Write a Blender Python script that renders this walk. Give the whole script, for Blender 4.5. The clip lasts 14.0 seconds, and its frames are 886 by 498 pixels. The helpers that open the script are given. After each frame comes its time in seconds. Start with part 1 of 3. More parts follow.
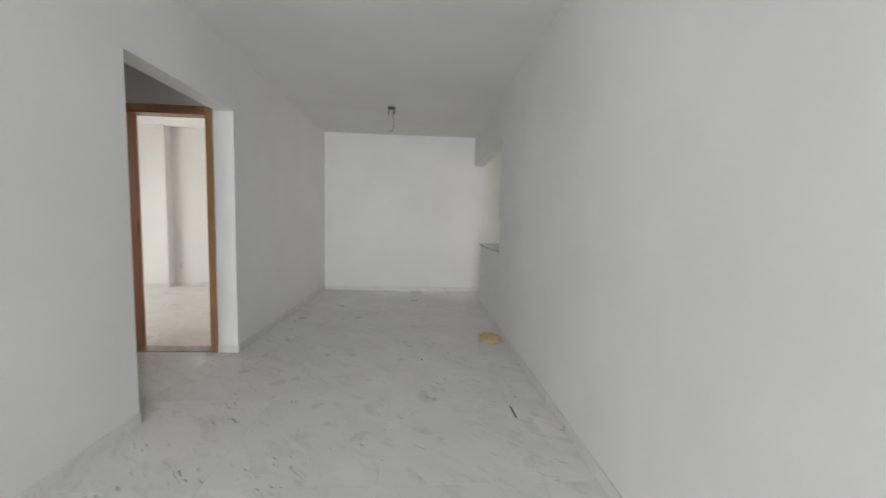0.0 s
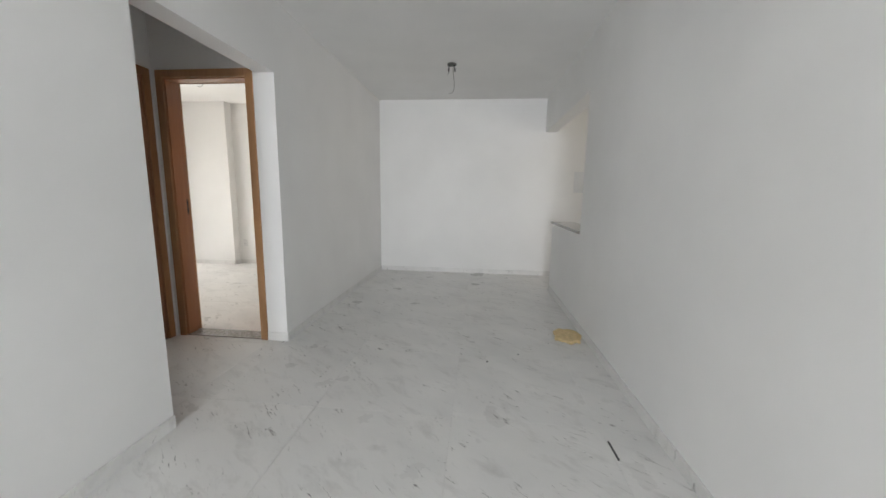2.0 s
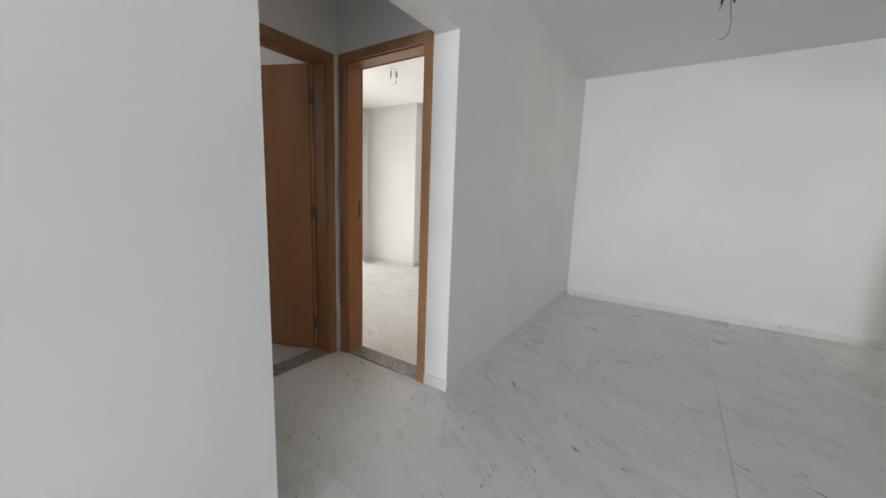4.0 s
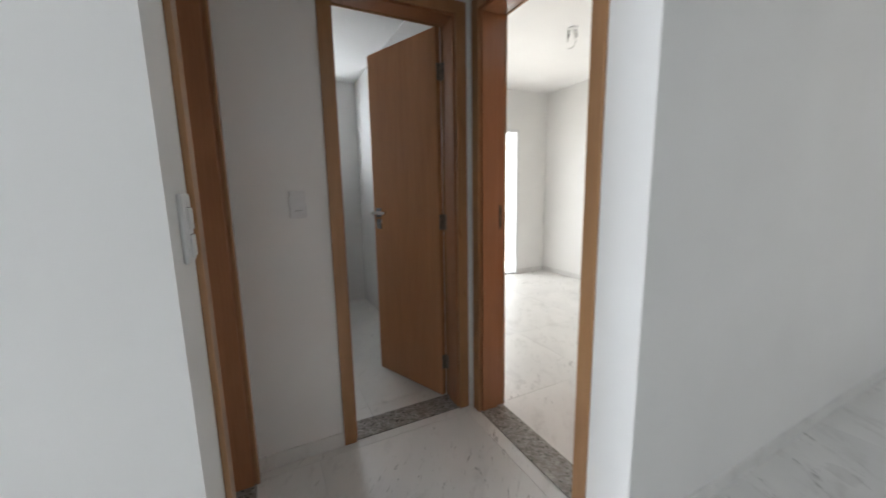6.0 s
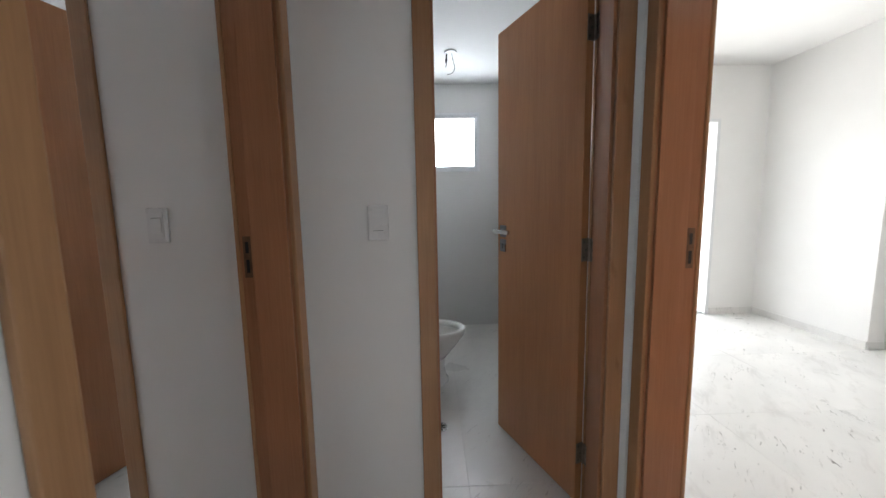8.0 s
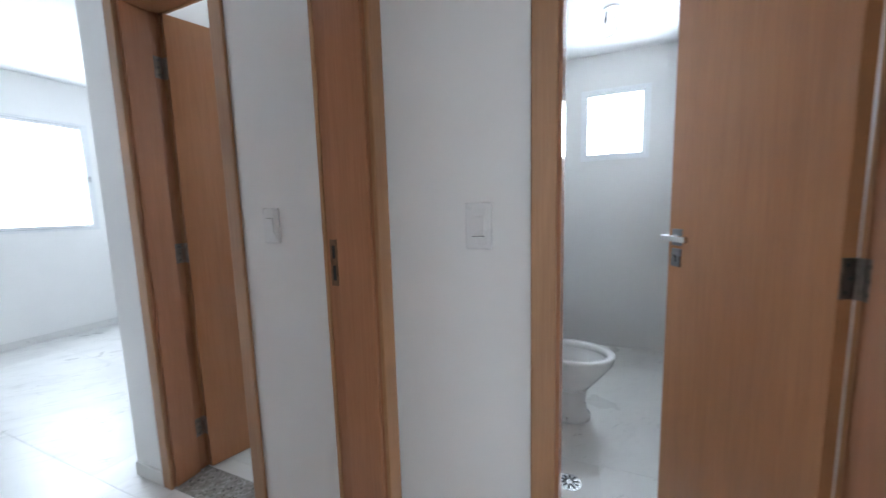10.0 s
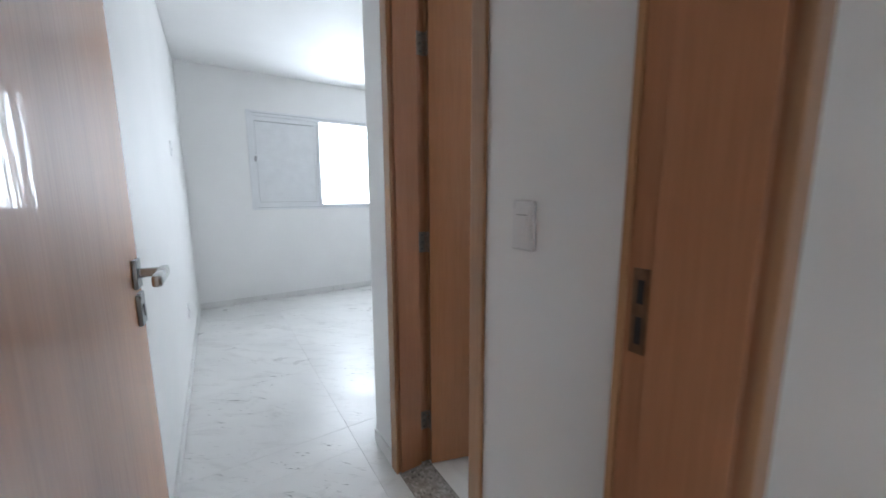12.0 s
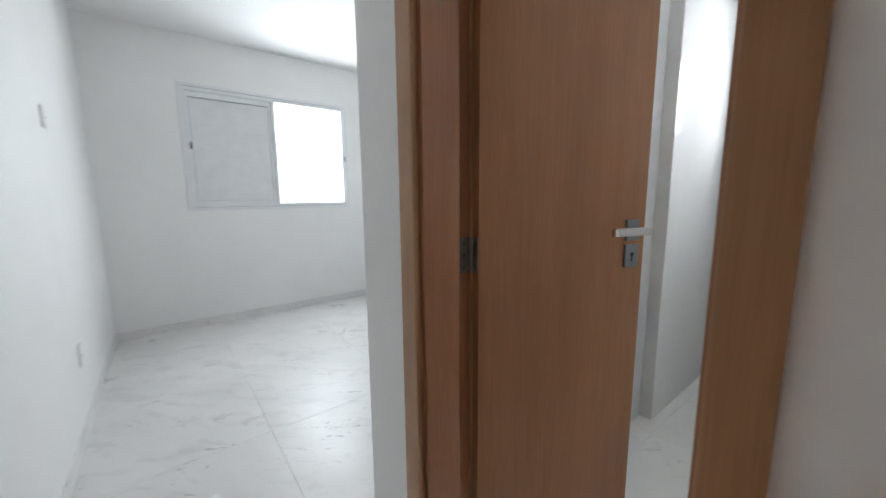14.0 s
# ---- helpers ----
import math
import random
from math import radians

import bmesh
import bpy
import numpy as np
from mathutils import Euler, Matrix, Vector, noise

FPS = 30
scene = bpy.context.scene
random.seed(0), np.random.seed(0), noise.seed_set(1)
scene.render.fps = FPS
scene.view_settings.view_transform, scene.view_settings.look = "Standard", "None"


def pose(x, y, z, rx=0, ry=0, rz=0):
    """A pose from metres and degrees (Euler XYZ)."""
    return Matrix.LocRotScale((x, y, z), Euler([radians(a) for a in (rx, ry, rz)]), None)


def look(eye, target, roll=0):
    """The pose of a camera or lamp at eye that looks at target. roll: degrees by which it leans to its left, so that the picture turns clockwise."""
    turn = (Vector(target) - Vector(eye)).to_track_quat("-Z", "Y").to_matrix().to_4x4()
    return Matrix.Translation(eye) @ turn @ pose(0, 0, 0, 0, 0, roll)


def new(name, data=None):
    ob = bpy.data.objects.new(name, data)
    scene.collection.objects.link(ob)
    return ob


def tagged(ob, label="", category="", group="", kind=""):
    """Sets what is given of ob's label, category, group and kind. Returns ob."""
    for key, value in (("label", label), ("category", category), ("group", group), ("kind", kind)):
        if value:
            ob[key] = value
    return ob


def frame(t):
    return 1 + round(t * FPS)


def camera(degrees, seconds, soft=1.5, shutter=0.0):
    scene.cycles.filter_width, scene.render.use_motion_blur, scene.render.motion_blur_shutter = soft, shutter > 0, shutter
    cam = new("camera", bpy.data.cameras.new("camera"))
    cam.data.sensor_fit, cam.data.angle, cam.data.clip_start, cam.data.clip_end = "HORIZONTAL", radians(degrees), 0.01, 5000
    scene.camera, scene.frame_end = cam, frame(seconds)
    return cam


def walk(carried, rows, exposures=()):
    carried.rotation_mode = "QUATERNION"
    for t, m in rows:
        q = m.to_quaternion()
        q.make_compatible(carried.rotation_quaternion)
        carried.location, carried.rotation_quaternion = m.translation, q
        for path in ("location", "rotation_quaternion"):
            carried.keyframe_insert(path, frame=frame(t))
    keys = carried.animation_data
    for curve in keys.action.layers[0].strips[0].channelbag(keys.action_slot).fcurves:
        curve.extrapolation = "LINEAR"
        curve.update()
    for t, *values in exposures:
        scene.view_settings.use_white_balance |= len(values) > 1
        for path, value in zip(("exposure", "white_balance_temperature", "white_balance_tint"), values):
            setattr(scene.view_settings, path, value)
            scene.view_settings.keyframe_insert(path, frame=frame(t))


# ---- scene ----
cam = camera(102.5, 14.0, shutter=0.4)
PATH = [
    (0, (-0.151, 0.435, 1.245), (-0.025, 2.425, 1.083), 1.5),
    (0.5, (-0.105, 0.54, 1.232), (-0.214, 2.525, 1.016), 0.9),
    (1, (-0.169, 0.671, 1.259), (-0.291, 2.652, 1.018), 0.5),
    (1.5, (-0.191, 0.821, 1.264), (-0.339, 2.801, 1.028), 1.1),
    (2, (-0.219, 0.979, 1.239), (-0.411, 2.947, 0.936), 0.9),
    (2.5, (-0.252, 1.21, 1.235), (-0.767, 3.125, 0.974), 1.3),
    (2.7, (-0.304, 1.3, 1.207), (-0.956, 3.166, 0.902), 1.1),
    (4.8, (-0.882, 2.244, 1.247), (-2.078, 3.82, 0.955), 0.2),
    (5, (-0.927, 2.315, 1.248), (-2.158, 3.861, 0.941), -1.0),
    (5.5, (-1.034, 2.492, 1.245), (-2.479, 3.843, 0.951), -0.6),
    (5.6, (-1.054, 2.555, 1.242), (-2.565, 3.836, 0.967), -0.2),
    (6, (-1.12, 2.682, 1.232), (-2.891, 3.56, 0.924), -1.1),
    (6.5, (-1.254, 2.808, 1.225), (-3.144, 3.386, 0.914), 0.3),
    (7, (-1.387, 2.896, 1.24), (-3.335, 3.242, 0.949), 0.4),
    (7.2, (-1.441, 2.916, 1.242), (-3.405, 3.177, 0.969), -0.1),
    (9.5, (-1.804, 3.074, 1.246), (-3.745, 2.643, 1.029), -0.7),
    (9.9, (-1.899, 3.073, 1.247), (-3.757, 2.365, 1.029), -1.2),
    (10, (-1.926, 3.074, 1.244), (-3.757, 2.302, 1.014), -1.6),
    (10.5, (-1.973, 3.109, 1.268), (-3.526, 1.871, 1.029), -0.3),
    (11, (-2.042, 3.025, 1.26), (-3.274, 1.478, 0.961), -0.0),
    (11.4, (-2.103, 2.88, 1.264), (-3.281, 1.283, 1.014), 0.1),
    (11.5, (-2.113, 2.849, 1.261), (-3.299, 1.26, 0.998), 0.2),
    (12, (-2.197, 2.683, 1.271), (-3.26, 1.015, 0.974), -0.2),
    (12.5, (-2.26, 2.546, 1.243), (-3.051, 0.727, 0.983), 0.5),
    (13, (-2.274, 2.337, 1.241), (-3.159, 0.559, 1.002), 0.3),
    (13.5, (-2.329, 2.147, 1.245), (-3.347, 0.455, 0.925), 1.1),
    (13.7, (-2.361, 2.086, 1.234), (-3.419, 0.417, 0.928), 0.3),
    (14, (-2.372, 1.983, 1.213), (-3.596, 0.428, 0.925), -0.5),
]
walk(cam, [(t, look(eye, target, roll)) for t, eye, target, roll in PATH],
     [(0, 0.25, 6650, 12), (2.7, 0.5, 6600, 12), (4.8, 0.5, 6450, 11), (7.2, 0.9, 6250, 11), (8.6, 1.2, 6000, 10), (9.5, 1.95, 5750, 9), (10.5, 1.5, 5600, 9), (12, 1.4, 5850, 10), (14, 1.25, 6200, 10)])

# ---- light ----
world = bpy.data.worlds.new("sky")
scene.world = world
world.use_nodes = True
sky = world.node_tree.nodes.new("ShaderNodeTexSky")
sky.sky_type = "NISHITA"
sky.sun_disc = False
sky.sun_elevation = radians(62)
sky.sun_rotation = radians(0)
world.node_tree.links.new(sky.outputs[0], world.node_tree.nodes["Background"].inputs[0])
world.node_tree.nodes["Background"].inputs[1].default_value = 0.1
sun_data = bpy.data.lights.new("sun", "SUN")
sun_data.energy, sun_data.angle, sun_data.color = 3.0, radians(0.5), (1.0, 0.95, 0.88)
sun = new("sun", sun_data)
sun.matrix_world = look((0, 20, 38), (0, 0, 0))


def sky_lamp(name, centre, target, width, height, watts, colour):
    """Daylight standing in an opening."""
    data = bpy.data.lights.new(name, "AREA")
    data.shape, data.size, data.size_y, data.energy, data.color = "RECTANGLE", width, height, watts, colour
    lamp = new(name, data)
    lamp.matrix_world = look(centre, target)
    return lamp


DAY = (0.93, 0.97, 1.0)
# main fill for living room and hall, in an assumed opening behind the camera
sky_lamp("fill_unseen_rear", (-0.525, -5.60, 1.15), (-0.525, 0, 1.15), 2.2, 2.28, 175, (0.90, 0.955, 1.0))
# added warm fill from the unseen kitchen side, brightens the living room's far end
sky_lamp("kitchen_fill", (2.98, 4.6, 1.6), (0, 4.6, 1.6), 1.2, 1.0, 9, (1.0, 0.94, 0.82))
sky_lamp("daylight_bedroom_door", (-5.53, 5.46, 1.05), (0, 5.46, 1.05), 1.1, 2.08, 21, (1.0, 0.96, 0.89))
sky_lamp("daylight_bedroom_window", (-3.74, -2.215, 1.68), (-3.74, 0, 1.68), 0.69, 1.02, 9, DAY)
sky_lamp("daylight_bath_window", (-5.385, 3.225, 1.885), (0, 3.225, 1.885), 0.40, 0.47, 4.2, DAY)
sky_lamp("daylight_suite_window", (-5.385, 1.775, 1.885), (0, 1.775, 1.885), 0.40, 0.47, 5.6, DAY)


# ---- materials ----
def material(name, colour, rough=0.5, metal=0.0, coat=0.0):
    m = bpy.data.materials.new(name)
    m.use_nodes = True
    b = m.node_tree.nodes["Principled BSDF"]
    b.inputs["Base Color"].default_value = (*colour, 1)
    b.inputs["Roughness"].default_value = rough
    b.inputs["Metallic"].default_value = metal
    b.inputs["Coat Weight"].default_value = coat
    return m, m.node_tree.nodes, m.node_tree.links, b


def add(nodes, kind, **values):
    n = nodes.new(kind)
    for k, v in values.items():
        n.inputs[k].default_value = v
    return n


def mapped(nodes, links, scale, turn=0.0, source="Position"):
    """World or object coordinates, turned about z and scaled."""
    if source == "Position":
        out = nodes.new("ShaderNodeNewGeometry").outputs["Position"]
    else:
        out = nodes.new("ShaderNodeTexCoord").outputs["Object"]
    spin = nodes.new("ShaderNodeMapping")
    spin.inputs["Rotation"].default_value = (0, 0, radians(turn))
    links.new(out, spin.inputs["Vector"])
    size = nodes.new("ShaderNodeMapping")
    size.inputs["Scale"].default_value = scale
    links.new(spin.outputs[0], size.inputs["Vector"])
    return size.outputs[0]


def ramp(nodes, links, source, stops):
    r = nodes.new("ShaderNodeValToRGB")
    e = r.color_ramp.elements
    while len(e) < len(stops):
        e.new(0.5)
    for i, (p, c) in enumerate(stops):
        e[i].position = p
        e[i].color = (*c, 1) if len(c) == 3 else c
    links.new(source, r.inputs[0])
    return r.outputs[0]


def mix(nodes, links, factor, a, b, mode="MIX"):
    n = nodes.new("ShaderNodeMix")
    n.data_type, n.blend_type = "RGBA", mode
    for sock, v in ((n.inputs[0], factor), (n.inputs[6], a), (n.inputs[7], b)):
        if isinstance(v, (int, float)):
            sock.default_value = v
        elif isinstance(v, tuple):
            sock.default_value = (*v, 1)
        else:
            links.new(v, sock)
    return n.outputs[2]


def bump(nodes, links, b, height, strength, distance=0.002, normal="Normal"):
    n = nodes.new("ShaderNodeBump")
    n.inputs["Strength"].default_value, n.inputs["Distance"].default_value = strength, distance
    links.new(height, n.inputs["Height"])
    links.new(n.outputs[0], b.inputs[normal])


def paint(name, colour, rough):
    m, n, l, b = material(name, colour, rough)
    big = add(n, "ShaderNodeTexNoise", Scale=1.3, Detail=4.0)
    l.new(mapped(n, l, (1, 1, 1)), big.inputs["Vector"])
    dark = tuple(c * 0.95 for c in colour)
    l.new(ramp(n, l, big.outputs[0], [(0.35, dark), (0.65, colour)]), b.inputs["Base Color"])
    fine = add(n, "ShaderNodeTexNoise", Scale=90.0, Detail=3.0)
    l.new(mapped(n, l, (1, 1, 1)), fine.inputs["Vector"])
    bump(n, l, b, fine.outputs[0], 0.12, 0.002)
    return m


WALL = paint("wall_paint", (0.90, 0.895, 0.88), 0.55)
CEIL = paint("ceiling_paint", (0.90, 0.895, 0.88), 0.7)


def marble(name, veins, light, dark):
    """Polished marble-look porcelain, printed afresh on each tile: clouds, soft slanting streaks, short dark dashes."""
    m, n, l, b = material(name, light, 0.16)
    info = n.new("ShaderNodeObjectInfo")
    shift = n.new("ShaderNodeVectorMath")
    shift.operation = "MULTIPLY_ADD"
    shift.inputs[1].default_value = (37.0, 23.0, 11.0)
    l.new(info.outputs["Random"], shift.inputs[0])
    l.new(n.new("ShaderNodeNewGeometry").outputs["Position"], shift.inputs[2])

    def printed(scale, turn):
        spin = n.new("ShaderNodeMapping")
        spin.inputs["Rotation"].default_value = (0, 0, radians(turn))
        l.new(shift.outputs[0], spin.inputs["Vector"])
        size = n.new("ShaderNodeMapping")
        size.inputs["Scale"].default_value = scale
        l.new(spin.outputs[0], size.inputs["Vector"])
        return size.outputs[0]

    cloud = add(n, "ShaderNodeTexNoise", Scale=2.2, Detail=4.0)
    l.new(printed((1, 1.8, 1), 38), cloud.inputs["Vector"])
    base = ramp(n, l, cloud.outputs[0], [(0.28, dark), (0.72, light)])
    streak = add(n, "ShaderNodeTexNoise", Scale=5.0, Detail=7.0, Roughness=0.66, Distortion=0.6)
    l.new(printed((0.8, 2.0, 1), 38), streak.inputs["Vector"])
    k = ramp(n, l, streak.outputs[0], [(0.53, (0, 0, 0)), (0.80, (veins * 0.6,) * 3)])
    col = mix(n, l, k, base, (0.40, 0.385, 0.365))
    dash = add(n, "ShaderNodeTexNoise", Scale=9.0, Detail=4.0, Roughness=0.68, Distortion=1.1)
    l.new(printed((0.95, 4.6, 1), 40), dash.inputs["Vector"])
    dashes = ramp(n, l, dash.outputs[0], [(0.61, (0, 0, 0)), (0.64, (0.4, 0.4, 0.4)), (0.69, (1, 1, 1))])
    spot = add(n, "ShaderNodeTexNoise", Scale=3.6, Detail=1.0)
    l.new(printed((1, 1, 1), 12), spot.inputs["Vector"])
    spots = ramp(n, l, spot.outputs[0], [(0.46, (0, 0, 0)), (0.58, (veins,) * 3)])
    k2 = mix(n, l, 1.0, dashes, spots, "MULTIPLY")
    col = mix(n, l, k2, col, (0.14, 0.125, 0.115))
    tone = ramp(n, l, info.outputs["Random"], [(0, (0.985, 0.985, 0.985)), (1, (1, 1, 1))])
    col = mix(n, l, 1.0, col, tone, "MULTIPLY")
    l.new(col, b.inputs["Base Color"])
    b.inputs["Specular IOR Level"].default_value = 0.4
    dust = add(n, "ShaderNodeTexNoise", Scale=3.0, Detail=5.0)
    l.new(mapped(n, l, (1, 1, 1)), dust.inputs["Vector"])
    l.new(ramp(n, l, dust.outputs[0], [(0.3, (0.26, 0.26, 0.26)), (0.75, (0.46, 0.46, 0.46))]), b.inputs["Roughness"])
    return m


MARBLE = marble("marble_porcelain", 0.85, (0.82, 0.81, 0.79), (0.73, 0.725, 0.71))
SKIRTING = marble("marble_skirting", 0.6, (0.84, 0.83, 0.81), (0.77, 0.765, 0.75))
BATH_FLOOR = marble("pale_bath_floor_tile", 0.35, (0.76, 0.745, 0.71), (0.70, 0.69, 0.66))


def wood(name, light, dark, gloss, knots=0.0):
    m, n, l, b = material(name, light, gloss, coat=0.55)
    b.inputs["Coat Roughness"].default_value = 0.06
    b.inputs["Specular IOR Level"].default_value = 0.3
    g = add(n, "ShaderNodeTexNoise", Scale=14.0, Detail=6.0, Roughness=0.6, Distortion=0.3)
    l.new(mapped(n, l, (3.2, 3.2, 0.16), 0, "Object"), g.inputs["Vector"])
    fine = add(n, "ShaderNodeTexNoise", Scale=60.0, Detail=3.0)
    l.new(mapped(n, l, (4, 4, 0.12), 0, "Object"), fine.inputs["Vector"])
    broad = add(n, "ShaderNodeTexNoise", Scale=2.2, Detail=3.0)
    l.new(mapped(n, l, (2, 2, 0.35), 0, "Object"), broad.inputs["Vector"])
    c1 = ramp(n, l, g.outputs[0], [(0.25, dark), (0.70, light)])
    c2 = ramp(n, l, fine.outputs[0], [(0.3, (0.90, 0.89, 0.88)), (0.65, (1, 1, 1))])
    c3 = ramp(n, l, broad.outputs[0], [(0.35, (0.85 - 0.14 * knots, 0.83 - 0.14 * knots, 0.80 - 0.12 * knots)), (0.65, (1, 1, 1))])
    col = mix(n, l, 1.0, mix(n, l, 1.0, c1, c2, "MULTIPLY"), c3, "MULTIPLY")
    knot = add(n, "ShaderNodeTexNoise", Scale=9.0, Detail=2.0, Distortion=0.4)
    l.new(mapped(n, l, (1, 1, 0.6), 0, "Object"), knot.inputs["Vector"])
    col = mix(n, l, 1.0, col, ramp(n, l, knot.outputs[0], [(0.70, (1, 1, 1)), (0.78, (1 - 0.34 * knots, 1 - 0.40 * knots, 1 - 0.45 * knots))]), "MULTIPLY")
    info = n.new("ShaderNodeObjectInfo")
    col = mix(n, l, 1.0, col, ramp(n, l, info.outputs["Random"], [(0, (0.88, 0.86, 0.84)), (1, (1, 1, 1))]), "MULTIPLY")
    l.new(col, b.inputs["Base Color"])
    bump(n, l, b, fine.outputs[0], 0.10, 0.001)
    wave = add(n, "ShaderNodeTexNoise", Scale=26.0, Detail=2.0)
    l.new(mapped(n, l, (2.2, 2.2, 0.30), 0, "Object"), wave.inputs["Vector"])
    bump(n, l, b, wave.outputs[0], 0.45, 0.0012, "Coat Normal")
    return m


LEAF = wood("varnished_door_veneer", (0.55, 0.262, 0.118), (0.505, 0.236, 0.102), 0.5, 0.15)
FRAME = wood("varnished_frame_wood", (0.56, 0.315, 0.155), (0.49, 0.262, 0.122), 0.5, 1.0)
JAMB = wood("varnished_jamb_wood", (0.49, 0.232, 0.115), (0.43, 0.195, 0.092), 0.5, 0.3)


def granite():
    m, n, l, b = material("grey_granite", (0.3, 0.29, 0.28), 0.09)
    v = add(n, "ShaderNodeTexVoronoi", Scale=105.0)
    l.new(mapped(n, l, (1, 1, 1)), v.inputs["Vector"])
    a = ramp(n, l, v.outputs["Color"], [(0.08, (0.12, 0.115, 0.11)), (0.22, (0.31, 0.295, 0.275)), (0.65, (0.41, 0.395, 0.37)), (0.9, (0.52, 0.50, 0.475))])
    big = add(n, "ShaderNodeTexNoise", Scale=22.0, Detail=4.0)
    l.new(mapped(n, l, (1, 1, 1)), big.inputs["Vector"])
    c = ramp(n, l, big.outputs[0], [(0.35, (0.74, 0.72, 0.70)), (0.65, (1, 1, 1))])
    l.new(mix(n, l, 1.0, a, c, "MULTIPLY"), b.inputs["Base Color"])
    return m


GRANITE = granite()


def speckled(name, colour, rough, metal=0.0, spread=0.93, scale=8.0):
    """A plain surface with slight stains and uneven gloss."""
    m, n, l, b = material(name, colour, rough, metal)
    t = add(n, "ShaderNodeTexNoise", Scale=scale, Detail=5.0)
    l.new(mapped(n, l, (1, 1, 1)), t.inputs["Vector"])
    l.new(ramp(n, l, t.outputs[0], [(0.3, tuple(c * spread for c in colour)), (0.7, colour)]), b.inputs["Base Color"])
    l.new(ramp(n, l, t.outputs[0], [(0.3, (rough * 1.3,) * 3), (0.7, (rough * 0.85,) * 3)]), b.inputs["Roughness"])
    return m


BATH_TILE = speckled("white_glazed_tile", (0.80, 0.79, 0.77), 0.07, 0, 0.97, 2.0)
GROUT = speckled("pale_grout", (0.70, 0.69, 0.67), 0.9)
PLATE = speckled("dark_nickel", (0.26, 0.27, 0.28), 0.28, 1.0)
BRONZE = speckled("dull_bronze", (0.25, 0.16, 0.105), 0.42, 1.0, 0.7, 40.0)
STEEL = speckled("brushed_nickel", (0.55, 0.55, 0.54), 0.24, 1.0)
HINGE = speckled("dull_hinge_metal", (0.28, 0.245, 0.215), 0.42, 1.0, 0.7, 40.0)
DARK = speckled("black_plastic", (0.02, 0.02, 0.02), 0.5)
PLASTIC = speckled("white_plastic", (0.84, 0.84, 0.835), 0.28)
CERAMIC = speckled("glazed_ceramic", (0.82, 0.81, 0.79), 0.08)
ALU = speckled("white_aluminium", (0.82, 0.83, 0.84), 0.35)
# grey for the strips that imitate shaded grooves on the shutter window
SHADE_LINE = speckled("shade_line_grey", (0.30, 0.31, 0.32), 0.6)
FOAM = speckled("yellow_foam", (0.80, 0.62, 0.34), 0.9, 0, 0.75, 30.0)
COPPER = speckled("grey_wire", (0.10, 0.10, 0.09), 0.5)
EARTH = speckled("dry_ground", (0.22, 0.20, 0.16), 0.95, 0, 0.7, 0.05)

GLASS, _n, _l, _b = material("window_glass", (0.97, 0.985, 0.98), 0.0)
_b.inputs["Transmission Weight"].default_value = 1.0
_b.inputs["IOR"].default_value = 1.1


# ---- building blocks ----
def box(bm, a, b, bevel=0.0):
    """A box between two corners, added to bm."""
    lo = [min(p, q) for p, q in zip(a, b)]
    hi = [max(p, q) for p, q in zip(a, b)]
    made = bmesh.ops.create_cube(bm, size=1.0)["verts"]
    for v in made:
        v.co = Vector([lo[i] + (v.co[i] + 0.5) * (hi[i] - lo[i]) for i in range(3)])
    if bevel > 0:
        edges = list({e for v in made for e in v.link_edges})
        bmesh.ops.bevel(bm, geom=edges, offset=bevel, segments=2, affect="EDGES", profile=0.6)
    return bm


def tube(bm, a, b, radius, sides=16, radius2=None):
    """A round bar from a to b."""
    a, b = Vector(a), Vector(b)
    m = Matrix.Translation((a + b) / 2) @ (b - a).to_track_quat("Z", "Y").to_matrix().to_4x4()
    bmesh.ops.create_cone(bm, cap_ends=True, segments=sides, radius1=radius, radius2=radius if radius2 is None else radius2, depth=(b - a).length, matrix=m)
    return bm


def mesh_object(name, bm, mat, parent=None, smooth=False):
    me = bpy.data.meshes.new(name)
    bm.normal_update()
    bm.to_mesh(me)
    bm.free()
    me.materials.append(mat)
    if smooth:
        for p in me.polygons:
            p.use_smooth = True
    ob = new(name, me)
    if parent is not None:
        ob.parent = parent
    return ob


def part(name, bm, mat, parent, label="", smooth=False):
    ob = mesh_object(name, bm, mat, parent, smooth)
    if label:
        ob["label"] = label
    return ob


def box_part(name, a, b, mat, parent, bevel=0.0, label=""):
    return part(name, box(bmesh.new(), a, b, bevel), mat, parent, label)


def thing(name, m, label, category, group="", kind=""):
    ob = new(name)
    ob.matrix_world = m
    ob.empty_display_size = 0.1
    return tagged(ob, label, category, group, kind)


H = 2.66


